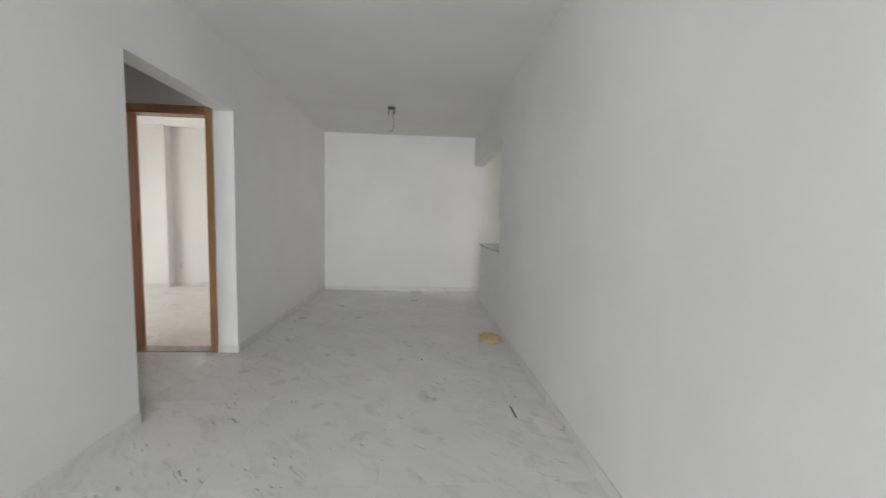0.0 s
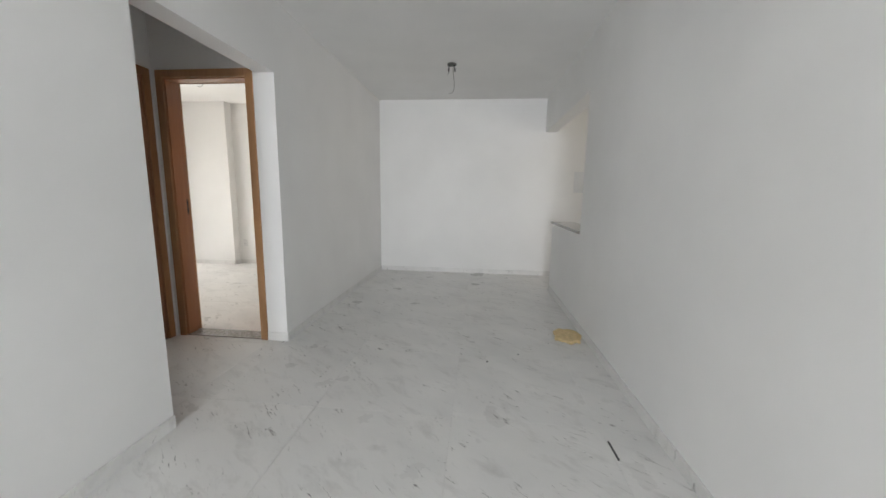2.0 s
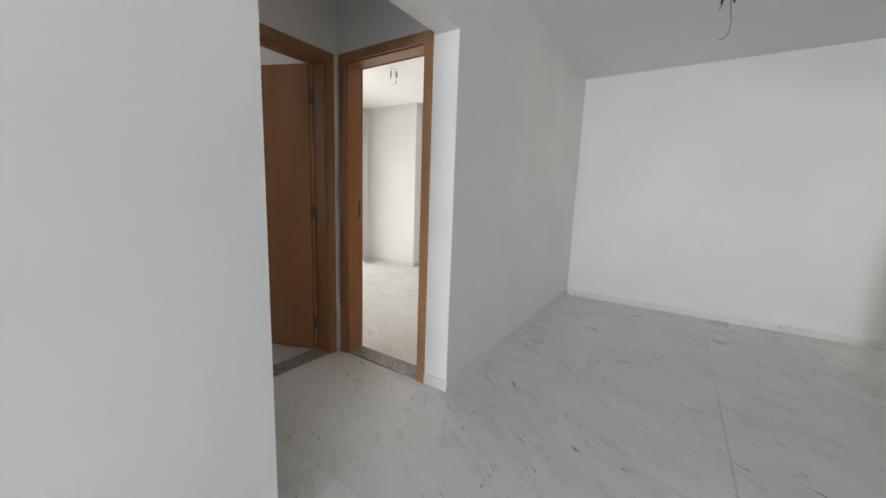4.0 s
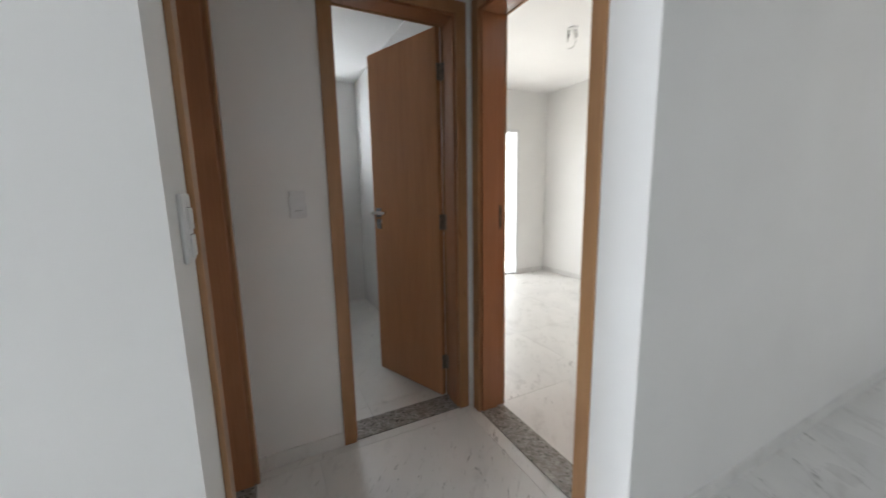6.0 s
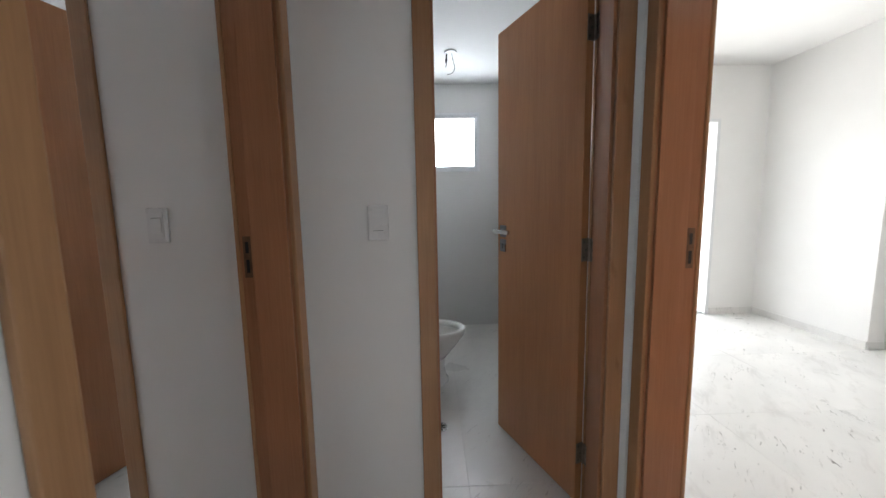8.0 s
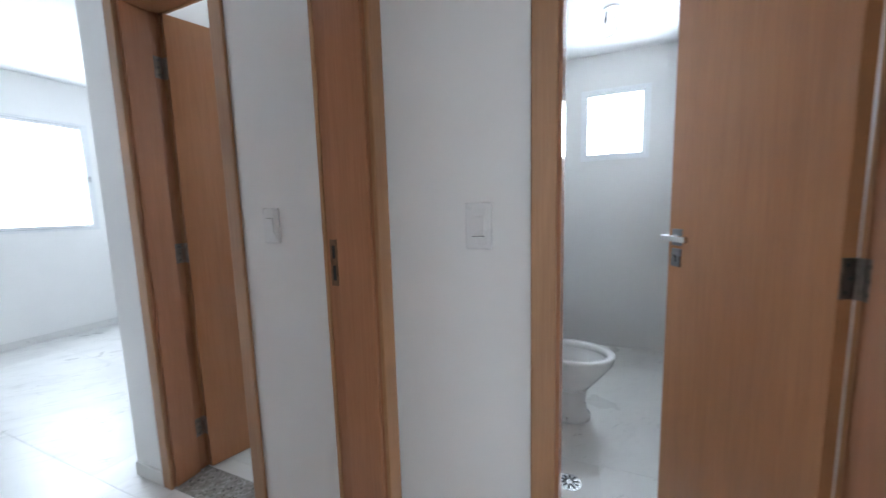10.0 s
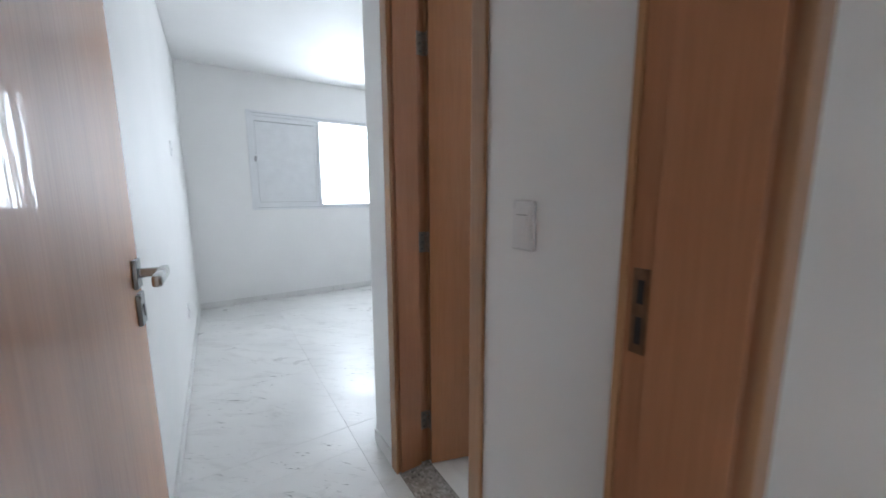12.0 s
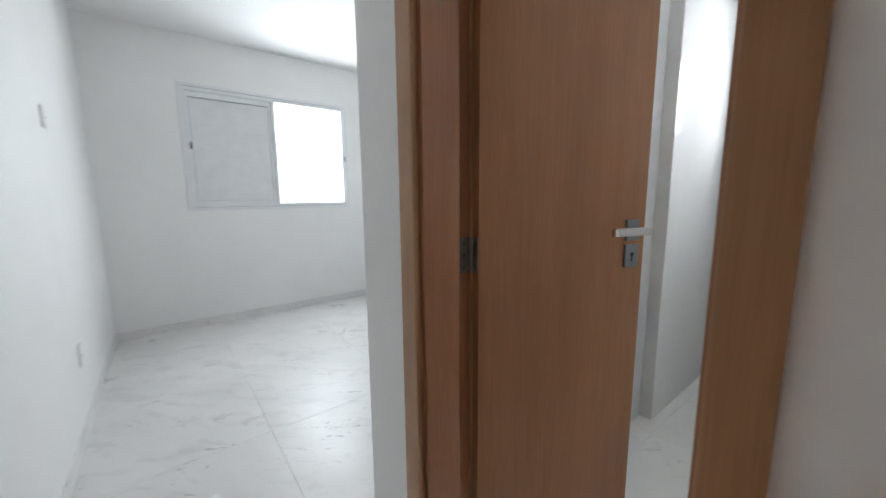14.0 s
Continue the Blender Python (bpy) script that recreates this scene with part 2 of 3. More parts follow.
def wall(name, axis, a0, a1, t0, t1, holes=(), mat=None, top=H, label="white painted plaster wall"):
    """A wall along axis from a0 to a1, t0 to t1 thick, with holes (a, b, low, high) through it."""
    us = sorted({a0, a1, *[h[0] for h in holes], *[h[1] for h in holes]})
    vs = sorted({0.0, top, *[h[2] for h in holes], *[h[3] for h in holes]})
    solid = {}
    for i in range(len(us) - 1):
        for j in range(len(vs) - 1):
            u, v = (us[i] + us[i + 1]) / 2, (vs[j] + vs[j + 1]) / 2
            solid[i, j] = not any(h[0] < u < h[1] and h[2] < v < h[3] for h in holes)
    bm = bmesh.new()
    made = {}

    def vert(i, t, j):
        key = (i, t, j)
        if key not in made:
            u, v = us[i], vs[j]
            made[key] = bm.verts.new((u, t, v) if axis == "x" else (t, u, v))
        return made[key]

    for (i, j), s in solid.items():
        if not s:
            continue
        for t in (t0, t1):
            bm.faces.new([vert(i, t, j), vert(i + 1, t, j), vert(i + 1, t, j + 1), vert(i, t, j + 1)])
        for di, dj, p, q in ((-1, 0, (i, j), (i, j + 1)), (1, 0, (i + 1, j), (i + 1, j + 1)), (0, -1, (i, j), (i + 1, j)), (0, 1, (i, j + 1), (i + 1, j + 1))):
            if not solid.get((i + di, j + dj), False):
                bm.faces.new([vert(p[0], t0, p[1]), vert(q[0], t0, q[1]), vert(q[0], t1, q[1]), vert(p[0], t1, p[1])])
    bmesh.ops.recalc_face_normals(bm, faces=bm.faces)
    ob = mesh_object(name, bm, mat or WALL)
    return tagged(ob, label, "wall", kind="structure")


# ---- large structure ----
DOOR_TOP = 2.105
HOLE_TOP = DOOR_TOP + 0.03
wall("wall_living_bedroom", "y", -5.65, 2.55, -1.957, -1.785)
wall("wall_living_west", "y", 2.55, 6.88, -1.935, -1.785, [(2.55, 3.685, 0, 2.13)])
wall("wall_hall_south", "x", -5.25, -1.957, 2.39, 2.55, [(-2.745, -1.982, 0, HOLE_TOP)])
wall("wall_hall_west", "y", 2.55, 3.685, -2.94, -2.79, [(2.965, 3.63, 0, HOLE_TOP)])
wall("wall_hall_north", "x", -5.55, -1.935, 3.685, 3.835, [(-2.73, -1.98, 0, HOLE_TOP)])
wall("wall_suite_east", "y", 1.06, 2.39, -2.97, -2.815, [(1.30, 1.91, 0, HOLE_TOP)])
wall("wall_suite_south", "x", -5.25, -2.97, 1.06, 1.21)
wall("wall_bath_west", "y", 1.06, 3.685, -5.40, -5.25, [(3.0, 3.45, 1.63, 2.14), (1.55, 2.0, 1.63, 2.14)])
wall("wall_bedroom_west", "y", 3.835, 6.88, -5.55, -5.40, [(4.86, 6.06, 0, 2.12)])
wall("wall_bedroom_north", "x", -5.40, -1.935, 6.73, 6.88)
wall("wall_bedroom_pier", "x", -5.40, -4.33, 6.58, 6.73)
wall("wall_suite_bedroom_south", "x", -4.75, -1.957, -2.23, -2.08, [(-4.12, -2.60, 1.135, 2.225)])
wall("wall_suite_bedroom_west", "y", -2.08, 1.06, -4.75, -4.60)
wall("wall_living_north", "x", -1.785, 3.05, 6.606, 6.756)
wall("wall_living_east", "y", -5.65, 6.606, 0.745, 0.895, [(4.45, 5.715, 0.885, 2.18), (5.715, 6.606, 0, 2.18)])
# the window hole here is out of view, invented for the kitchen fill lamp
wall("wall_kitchen_east", "y", 2.90, 6.606, 2.90, 3.05, [(4.0, 5.2, 1.1, 2.1)])
wall("wall_kitchen_south", "x", 0.895, 2.90, 2.90, 3.05)
# unseen rear wall; its wide opening is assumed, to hold the rear fill lamp
wall("wall_living_south", "x", -1.785, 0.745, -5.65, -5.5, [(-1.65, 0.6, 0, 2.3)])

tagged(mesh_object("ceiling", box(bmesh.new(), (-5.6, -5.7, H), (3.1, 6.9, H + 0.12)), CEIL), "flat white painted plaster ceiling", "ceiling", kind="structure")
tagged(mesh_object("floor", box(bmesh.new(), (-5.6, -5.7, -0.16), (3.1, 6.9, -0.006)), GROUT), "floor of large white marble-look porcelain tiles", "floor", kind="structure")
for a, b in (((-5.244, 2.556, 2.445), (-2.94, 3.679, 2.60)), ((-5.244, 1.216, 2.445), (-2.97, 2.384, 2.60))):
    tagged(mesh_object("ceiling_bath", box(bmesh.new(), a, b), CEIL), "lowered white plasterboard bathroom ceiling", "ceiling", kind="structure")
floor = bpy.data.objects["floor"]
tagged(mesh_object("ground", box(bmesh.new(), (-600, -600, -6.5), (600, 600, -6.0)), EARTH), "dry bare ground below the flat", "ground", kind="structure")

# glazed tile linings of the two bathrooms
for a, b in (((-5.246, 2.55, 0), (-2.94, 2.556, H)), ((-5.246, 3.679, 0), (-2.94, 3.685, H)),
             ((-5.246, 1.21, 0), (-2.97, 1.216, H)), ((-5.246, 2.384, 0), (-2.97, 2.39, H))):
    tagged(mesh_object("tile_lining", box(bmesh.new(), a, b), BATH_TILE), "glossy white glazed bathroom wall tiles", "wall tiles", kind="structure")
for y0, y1, w0, w1 in ((2.556, 3.679, 3.0, 3.45), (1.216, 2.384, 1.55, 2.0)):
    ob = wall("tile_lining", "y", y0, y1, -5.25, -5.244, [(w0, w1, 1.63, 2.14)], BATH_TILE, label="glossy white glazed bathroom wall tiles")
ob = mesh_object("pipe_shaft", box(bmesh.new(), (-5.244, 1.216, 0), (-4.36, 1.28, H), 0.003), BATH_TILE)
tagged(ob, "tiled pipe shaft in the bathroom corner", "pipe shaft", kind="structure")


# ---- doors ----
def door(name, origin, turn, w, th, hinge_right, angle, label):
    """A door: x along the opening, y through the wall from the front face to the back, z up."""
    root = thing(name, pose(*origin, 0, 0, turn), label, "door", "inner doors", "structure")
    top, j, aw, ad = DOOR_TOP, 0.03, 0.055, 0.013
    box_part("jamb", (-j, 0, 0), (0, th, top + j), JAMB, root, 0.002)
    box_part("jamb", (w, 0, 0), (w + j, th, top + j), JAMB, root, 0.002)
    box_part("head_jamb", (0, 0, top), (w, th, top + j), JAMB, root, 0.002)
    s = th - 0.042
    box_part("door_stop", (0, 0.008, 0), (0.012, s, top), JAMB, root, 0.002)
    box_part("door_stop", (w - 0.012, 0.008, 0), (w, s, top), JAMB, root, 0.002)
    box_part("door_stop", (0.012, 0.008, top - 0.012), (w - 0.012, s, top), JAMB, root, 0.002)
    for y0, y1 in ((-ad, 0), (th, th + ad)):
        box_part("architrave", (-aw, y0, 0), (0.004, y1, top + aw), FRAME, root, 0.004)
        box_part("architrave", (w - 0.004, y0, 0), (w + aw, y1, top + aw), FRAME, root, 0.004)
        box_part("architrave", (0.004, y0, top - 0.004), (w - 0.004, y1, top + aw), FRAME, root, 0.004)
    # the leaf turns about the pin
    t = 0.035
    sx = -1 if hinge_right else 1
    gap = 0.014 if hinge_right else 0.009
    bm = box(bmesh.new(), (sx * gap, -t, 0.008), (sx * (w - 0.003), 0, top - 0.004), 0.002)
    leaf = part("leaf", bm, LEAF, root, "smooth varnished brown veneer leaf standing ajar")
    leaf.matrix_local = pose(w if hinge_right else 0, th, 0, 0, 0, -angle if hinge_right else angle)
    edge = sx * (w - 0.055)
    for side, y in ((-1, -t), (1, 0)):
        box_part("rose", (edge - 0.024, y, 1.085), (edge + 0.024, y + side * 0.008, 1.145), PLATE, leaf, 0.002, "dark nickel rose")
        box_part("lock_plate", (edge - 0.024, y, 1.008), (edge + 0.024, y + side * 0.008, 1.074), PLATE, leaf, 0.002, "dark nickel key plate")
        bm = tube(bmesh.new(), (edge, y + side * 0.008, 1.115), (edge, y + side * 0.046, 1.115), 0.010)
        lo, hi = sorted((edge + sx * 0.016, edge - sx * 0.115))
        box(bm, (lo, y + side * 0.040, 1.104), (hi, y + side * 0.056, 1.126), 0.005)
        part("lever", bm, STEEL, leaf, "brushed nickel lever handle")
        bm = tube(bmesh.new(), (edge, y + side * 0.0075, 1.045), (edge, y + side * 0.009, 1.045), 0.006)
        box(bm, (edge - 0.002, y + side * 0.0075, 1.025), (edge + 0.002, y + side * 0.009, 1.045))
        part("keyhole", bm, DARK, leaf)
    box_part("lock_face", (sx * (w - 0.004), -0.028, 1.0), (sx * (w - 0.002), -0.007, 1.16), STEEL, leaf, 0.0, "steel lock face plate")
    xh = w if hinge_right else 0.0
    for z in (0.22, 1.07, 1.88):
        bm = box(bmesh.new(), (xh, th - 0.036, z - 0.045), (xh + sx * 0.0025, th - 0.004, z + 0.045))
        tube(bm, (xh + sx * 0.003, th + 0.004, z - 0.045), (xh + sx * 0.003, th + 0.004, z + 0.045), 0.006, 12)
        hinge = part("hinge", bm, HINGE, root, "dull metal butt hinge")
        for dz in (-0.03, 0.0, 0.03):
            part("screw", tube(bmesh.new(), (xh + sx * 0.0024, th - 0.021, z + dz), (xh + sx * 0.0036, th - 0.021, z + dz), 0.0052, 10), COPPER, hinge)
        plate_on_leaf = box_part("hinge_leaf", (sx * (gap - 0.002), -0.033, z - 0.045), (sx * (gap + 0.001), -0.002, z + 0.045), HINGE, leaf, 0.0, "dull metal hinge leaf")
        for y, dz in ((-0.022, -0.03), (-0.013, 0.0), (-0.022, 0.03)):
            part("screw", tube(bmesh.new(), (sx * (gap - 0.003), y, z + dz), (sx * (gap - 0.0015), y, z + dz), 0.0045, 10), COPPER, plate_on_leaf)
    xs = 0.0 if hinge_right else w
    d = 1 if hinge_right else -1
    strike = box_part("strike_plate", (xs, th - 0.033, 1.035), (xs + d * 0.002, th - 0.010, 1.165), BRONZE, root, 0.0, "dull brown metal strike plate")
    box_part("latch_hole", (xs + d * 0.0015, th - 0.027, 1.112), (xs + d * 0.003, th - 0.017, 1.148), DARK, strike)
    box_part("bolt_hole", (xs + d * 0.0015, th - 0.027, 1.05), (xs + d * 0.003, th - 0.017, 1.092), DARK, strike)
    return root


def threshold(a, b):
    ob = mesh_object("threshold", box(bmesh.new(), (*a, -0.01), (*b, 0.006), 0.002), GRANITE)
    tagged(ob, "speckled grey granite door threshold", "threshold", "door thresholds", "structure")


door("door_1", (-2.70, 3.685, 0), 0, 0.69, 0.15, True, 90, "varnished brown wooden door opened into the bedroom")
door("door_2", (-2.79, 2.995, 0), 90, 0.605, 0.15, True, 68, "varnished brown wooden door half open into the bathroom")
door("door_3", (-2.012, 2.55, 0), 180, 0.703, 0.16, False, 90, "glossy varnished brown wooden door opened against the bedroom wall")
door("door_4", (-2.815, 1.33, 0), 90, 0.55, 0.155, False, 72, "varnished brown wooden door half open into the suite bathroom")
threshold((-2.70, 3.685), (-2.01, 3.835))
threshold((-2.94, 2.995), (-2.79, 3.60))
threshold((-2.715, 2.39), (-2.012, 2.55))
threshold((-2.97, 1.33), (-2.815, 1.88))

# ---- pass-through counter ----
sill = mesh_object("counter_slab", box(bmesh.new(), (0.73, 4.45, 0.886), (1.02, 5.735, 0.914), 0.004), GRANITE)
tagged(sill, "speckled grey granite slab on the half wall", "counter")


# ---- windows ----
def bath_window(name, y):
    root = thing(name, pose(-5.40, y, 1.63), "small white aluminium bathroom window, blown out by daylight", "window", "bathroom windows", "structure")
    w, h, f = 0.45, 0.51, 0.022
    for a, b in (((0.02, 0, 0), (0.156, f, h)), ((0.02, w - f, 0), (0.156, w, h)), ((0.02, f, 0), (0.156, w - f, f)), ((0.02, f, h - f), (0.156, w - f, h))):
        box_part("window_frame", a, b, ALU, root, 0.002)
    for a, b in (((0.150, -0.03, -0.03), (0.164, 0.0, h + 0.03)), ((0.150, w, -0.03), (0.164, w + 0.03, h + 0.03)),
                 ((0.150, 0, -0.03), (0.164, w, 0)), ((0.150, 0, h), (0.164, w, h + 0.03))):
        box_part("window_trim", a, b, ALU, root, 0.003)
    pane = box_part("pane", (0.05, f, f), (0.054, w - f, h - f), GLASS, root)
    pane.visible_shadow = False
    box_part("latch", (0.06, w / 2 - 0.03, f), (0.10, w / 2 + 0.03, f + 0.014), ALU, root, 0.003, "small white latch")


bath_window("window_1", 3.0)
bath_window("window_2", 1.55)

win = thing("window_3", pose(-4.12, -2.23, 1.135), "white aluminium bedroom window, one half shuttered, one half bright", "window", kind="structure")
W, HH, F = 1.52, 1.09, 0.035
for a, b in (((0, 0.03, 0), (F, 0.155, HH)), ((W - F, 0.03, 0), (W, 0.155, HH)), ((F, 0.03, 0), (W - F, 0.155, F)), ((F, 0.03, HH - F), (W - F, 0.155, HH))):
    box_part("window_frame", a, b, ALU, win, 0.002)
for a, b in (((-0.025, 0.15, -0.025), (0, 0.160, HH + 0.025)), ((W, 0.15, -0.025), (W + 0.025, 0.160, HH + 0.025)), ((0, 0.15, -0.025), (W, 0.160, 0)), ((0, 0.15, HH), (W, 0.160, HH + 0.025))):
    box_part("window_trim", a, b, ALU, win, 0.003)
box_part("mullion", (0.730, 0.06, F), (0.765, 0.14, HH - F), ALU, win, 0.002)
pane = box_part("pane", (F, 0.07, F), (0.730, 0.074, HH - F), GLASS, win)
pane.visible_shadow = False
for a, b in (((0.768, 0.10, F), (0.796, 0.132, HH - F)), ((1.460, 0.10, F), (W - F, 0.132, HH - F)), ((0.796, 0.10, F), (1.460, 0.132, 0.065)), ((0.796, 0.10, HH - 0.085), (1.460, 0.132, HH - F))):
    box_part("shutter_stile", a, b, ALU, win, 0.002)
for i in range(20):
    z = 0.067 + i * 0.0467
    box_part("slat", (0.796, 0.106, z), (1.460, 0.118, z + 0.0463), ALU, win, 0.0008)
# thin grey strips in place of the shade along frame and shutter edges
for a, b in (((0.796, 0.119, HH - 0.089), (1.460, 0.130, HH - 0.086)), ((0.7655, 0.128, F), (0.7678, 0.134, HH - F)), ((1.4602, 0.1322, 0.066), (1.4622, 0.1335, HH - 0.085)),
             ((F, 0.1555, HH - 0.004), (W - F, 0.157, HH - 0.001)), ((F, 0.1555, 0.001), (W - F, 0.157, 0.004))):
    box_part("shade_line", a, b, SHADE_LINE, win, 0.0, "thin grey strip standing in for a shaded groove")
box_part("latch", (1.466, 0.132, 0.54), (1.482, 0.142, 0.60), COPPER, win, 0.002, "small dark shutter latch")
box_part("latch", (0.004, 0.155, 0.50), (0.014, 0.165, 0.56), COPPER, win, 0.002, "small dark sash latch")

# balcony door opening of the first bedroom
bd = thing("window_4", pose(-5.55, 4.86, 0), "tall white aluminium balcony door, blown out by daylight", "window", kind="structure")
for a, b in (((0.03, 0, 0), (0.165, 0.035, 2.12)), ((0.03, 1.165, 0), (0.165, 1.2, 2.12)), ((0.03, 0.035, 2.085), (0.165, 1.165, 2.12)), ((0.03, 0.035, 0.0), (0.12, 1.165, 0.02))):
    box_part("window_frame", a, b, ALU, bd, 0.002)
box_part("stile", (0.06, 0.575, 0.02), (0.10, 0.625, 2.085), ALU, bd, 0.002)
for y0, y1 in ((0.035, 0.575), (0.625, 1.165)):
    pane = box_part("pane", (0.078, y0, 0.02), (0.082, y1, 2.085), GLASS, bd)
    pane.visible_shadow = False


# ---- wall plates ----
def plate(name, origin, turn, rockers, label, w=0.070, h=0.118, line=-0.0255):
    """A wall plate: its back at y = 0, facing -y; line is the height of the dark slit of a single rocker."""
    root = thing(name, pose(*origin, 0, 0, turn), label, "light switch" if rockers else "outlet", "wall plates")
    box_part("cover", (-w / 2, -0.010, -h / 2), (w / 2, 0, h / 2), PLASTIC, root, 0.005)
    if rockers == 1:
        box_part("insert", (-0.021, -0.0115, -0.044), (0.021, -0.009, 0.044), PLASTIC, root, 0.001)
        box_part("rocker", (-0.016, -0.0145, -0.024), (0.016, -0.011, 0.024), PLASTIC, root, 0.0015)
        box_part("gap", (-0.016, -0.0119, line - 0.0007), (0.016, -0.0113, line + 0.0007), DARK, root)
    elif rockers == 2:
        box_part("insert", (-0.023, -0.0115, -0.052), (0.023, -0.009, 0.052), PLASTIC, root, 0.001)
        for z in (0.016, -0.032):
            box_part("rocker", (-0.019, -0.0145, z - 0.019), (0.019, -0.011, z + 0.019), PLASTIC, root, 0.0015)
            box_part("gap", (-0.019, -0.0119, z + 0.0198), (0.019, -0.0113, z + 0.0210), DARK, root)
    else:
        bm = bmesh.new()
        for dx, dz in ((-0.009, 0), (0.009, 0), (0, -0.006)):
            tube(bm, (dx, -0.0095, dz), (dx, -0.0105, dz), 0.0024, 10)
        part("socket_hole", bm, DARK, root)
    return root


plate("light_switch", (-2.79, 2.811, 1.196), 90, 1, "white single light switch on the hall wall")
plate("light_switch", (-1.887, 2.55, 1.18), 180, 2, "white double light switch beside the door frame", 0.068, 0.122)
plate("light_switch", (-2.815, 2.077, 1.20), 90, 1, "white single light switch inside the suite bedroom", line=0.0255)
plate("outlet", (-1.957, -0.62, 0.40), -90, 0, "white wall outlet low on the bedroom wall")
plate("outlet", (-1.957, -0.66, 1.62), -90, 0, "white blank plate high on the bedroom wall", 0.07, 0.11)
plate("outlet", (-4.22, 6.73, 0.36), 0, 0, "white wall outlet low on the bedroom wall")
panel = thing("breaker_panel", pose(1.35, 6.606, 1.45), "grey square breaker panel on the kitchen wall", "breaker panel")
box_part("panel_box", (-0.15, -0.012, -0.155), (0.15, 0, 0.155), ALU, panel, 0.003)
box_part("panel_door", (-0.135, -0.018, -0.14), (0.135, -0.012, 0.14), ALU, panel, 0.002)


# ---- ceiling points with loose wires ----
def wire(points, radius, parent, mat):
    cu = bpy.data.curves.new("wire", "CURVE")
    cu.dimensions, cu.bevel_depth, cu.bevel_resolution, cu.resolution_u = "3D", radius, 2, 6
    sp = cu.splines.new("BEZIER")
    sp.bezier_points.add(len(points) - 1)
    for p, co in zip(sp.bezier_points, points):
        p.co = co
        p.handle_left_type = p.handle_right_type = "AUTO"
    tmp = bpy.data.objects.new("wire", cu)
    me = bpy.data.meshes.new_from_object(tmp)
    bpy.data.objects.remove(tmp)
    me.materials.clear()
    me.materials.append(mat)
    ob = new("wire", me)
    ob.parent = parent
    return ob


def ceiling_point(x, y, turn, drop, label, connectors=2, rim=None, z=H):
    root = thing("ceiling_outlet", pose(x, y, z, 0, 0, turn), label, "ceiling outlet", "bare ceiling points")
    bm = tube(bmesh.new(), (0, 0, -0.012), (0, 0, 0), 0.050, 24)
    part("box_rim", bm, rim or COPPER, root, "round junction box rim")
    for dx, dy in ((-0.03, 0.0), (0.028, 0.012))[:connectors]:
        bm = tube(bmesh.new(), (dx, dy, -0.012), (dx * 1.1, dy, -0.05), 0.006, 10)
        tube(bm, (dx * 1.1, dy, -0.05), (dx * 1.25, dy + 0.01, -0.075), 0.009, 10, 0.006)
        part("connector", bm, DARK, root, "black wire connector")
    wire([(-0.03, 0, -0.07), (-0.038, 0.01, -0.095), (-0.045, 0.0, -0.11)], 0.0025, root, DARK)
    wire([(0.01, 0, -0.01), (0.018, 0.0, -drop * 0.4), (0.03, 0.01, -drop * 0.75), (0.005, 0.0, -drop), (-0.03, 0.0, -drop - 0.005)], 0.0022, root, COPPER)


ceiling_point(-0.558, 5.139, 0, 0.30, "bare junction box with loose wires on the living room ceiling")
ceiling_point(-3.65, 5.26, 40, 0.16, "bare junction box with loose wires on the bedroom ceiling", 2, PLASTIC)
ceiling_point(-4.52, 3.16, 80, 0.16, "bare junction box with loose wires on the bathroom ceiling", 1, PLASTIC, 2.445)


# ---- toilet ----
def loft(bm, rings, sides=32, cap_low=True, cap_high=True):
    """Closed skin through ellipses (x, y, z, half width, half length front, half length back)."""
    loops = []
    for cx, cy, z, rx, front, back in rings:
        loop = []
        for i in range(sides):
            a = 2 * math.pi * i / sides
            s = math.sin(a)
            loop.append(bm.verts.new((cx + rx * math.cos(a), cy + (front if s > 0 else back) * s, z)))
        loops.append(loop)
    for p, q in zip(loops, loops[1:]):
        for i in range(sides):
            k = (i + 1) % sides
            bm.faces.new([p[i], p[k], q[k], q[i]])
    if cap_low:
        bm.faces.new(list(reversed(loops[0])))
    if cap_high:
        bm.faces.new(loops[-1])
    return bm


toilet = thing("toilet", pose(-4.05, 2.96, 0), "white ceramic toilet bowl without seat on the bathroom floor", "toilet")
bm = loft(bmesh.new(), [(0, 0, 0.17, 0.085, 0.10, 0.16), (0, 0, 0.22, 0.11, 0.14, 0.18), (0, 0, 0.28, 0.145, 0.19, 0.20), (0, 0, 0.34, 0.17, 0.235, 0.215), (0, 0, 0.375, 0.178, 0.248, 0.22),
                        (0, 0, 0.392, 0.180, 0.25, 0.22), (0, 0, 0.398, 0.174, 0.244, 0.214), (0, 0, 0.396, 0.150, 0.215, 0.185), (0, 0, 0.390, 0.141, 0.205, 0.175), (0, 0, 0.366, 0.139, 0.203, 0.173), (0, 0, 0.362, 0.150, 0.214, 0.184), (0, 0, 0.354, 0.150, 0.214, 0.184),
                        (0, 0, 0.34, 0.135, 0.195, 0.165), (0, 0, 0.29, 0.10, 0.14, 0.12), (0, 0, 0.255, 0.05, 0.07, 0.06)])
part("bowl", bm, CERAMIC, toilet, smooth=True)
bm = loft(bmesh.new(), [(0, 0, 0.0, 0.11, 0.125, 0.30), (0, 0, 0.02, 0.11, 0.125, 0.30), (0, 0, 0.035, 0.095, 0.11, 0.29), (0, 0, 0.10, 0.085, 0.095, 0.27), (0, 0, 0.20, 0.09, 0.11, 0.27)])
part("pedestal", bm, CERAMIC, toilet, smooth=True)
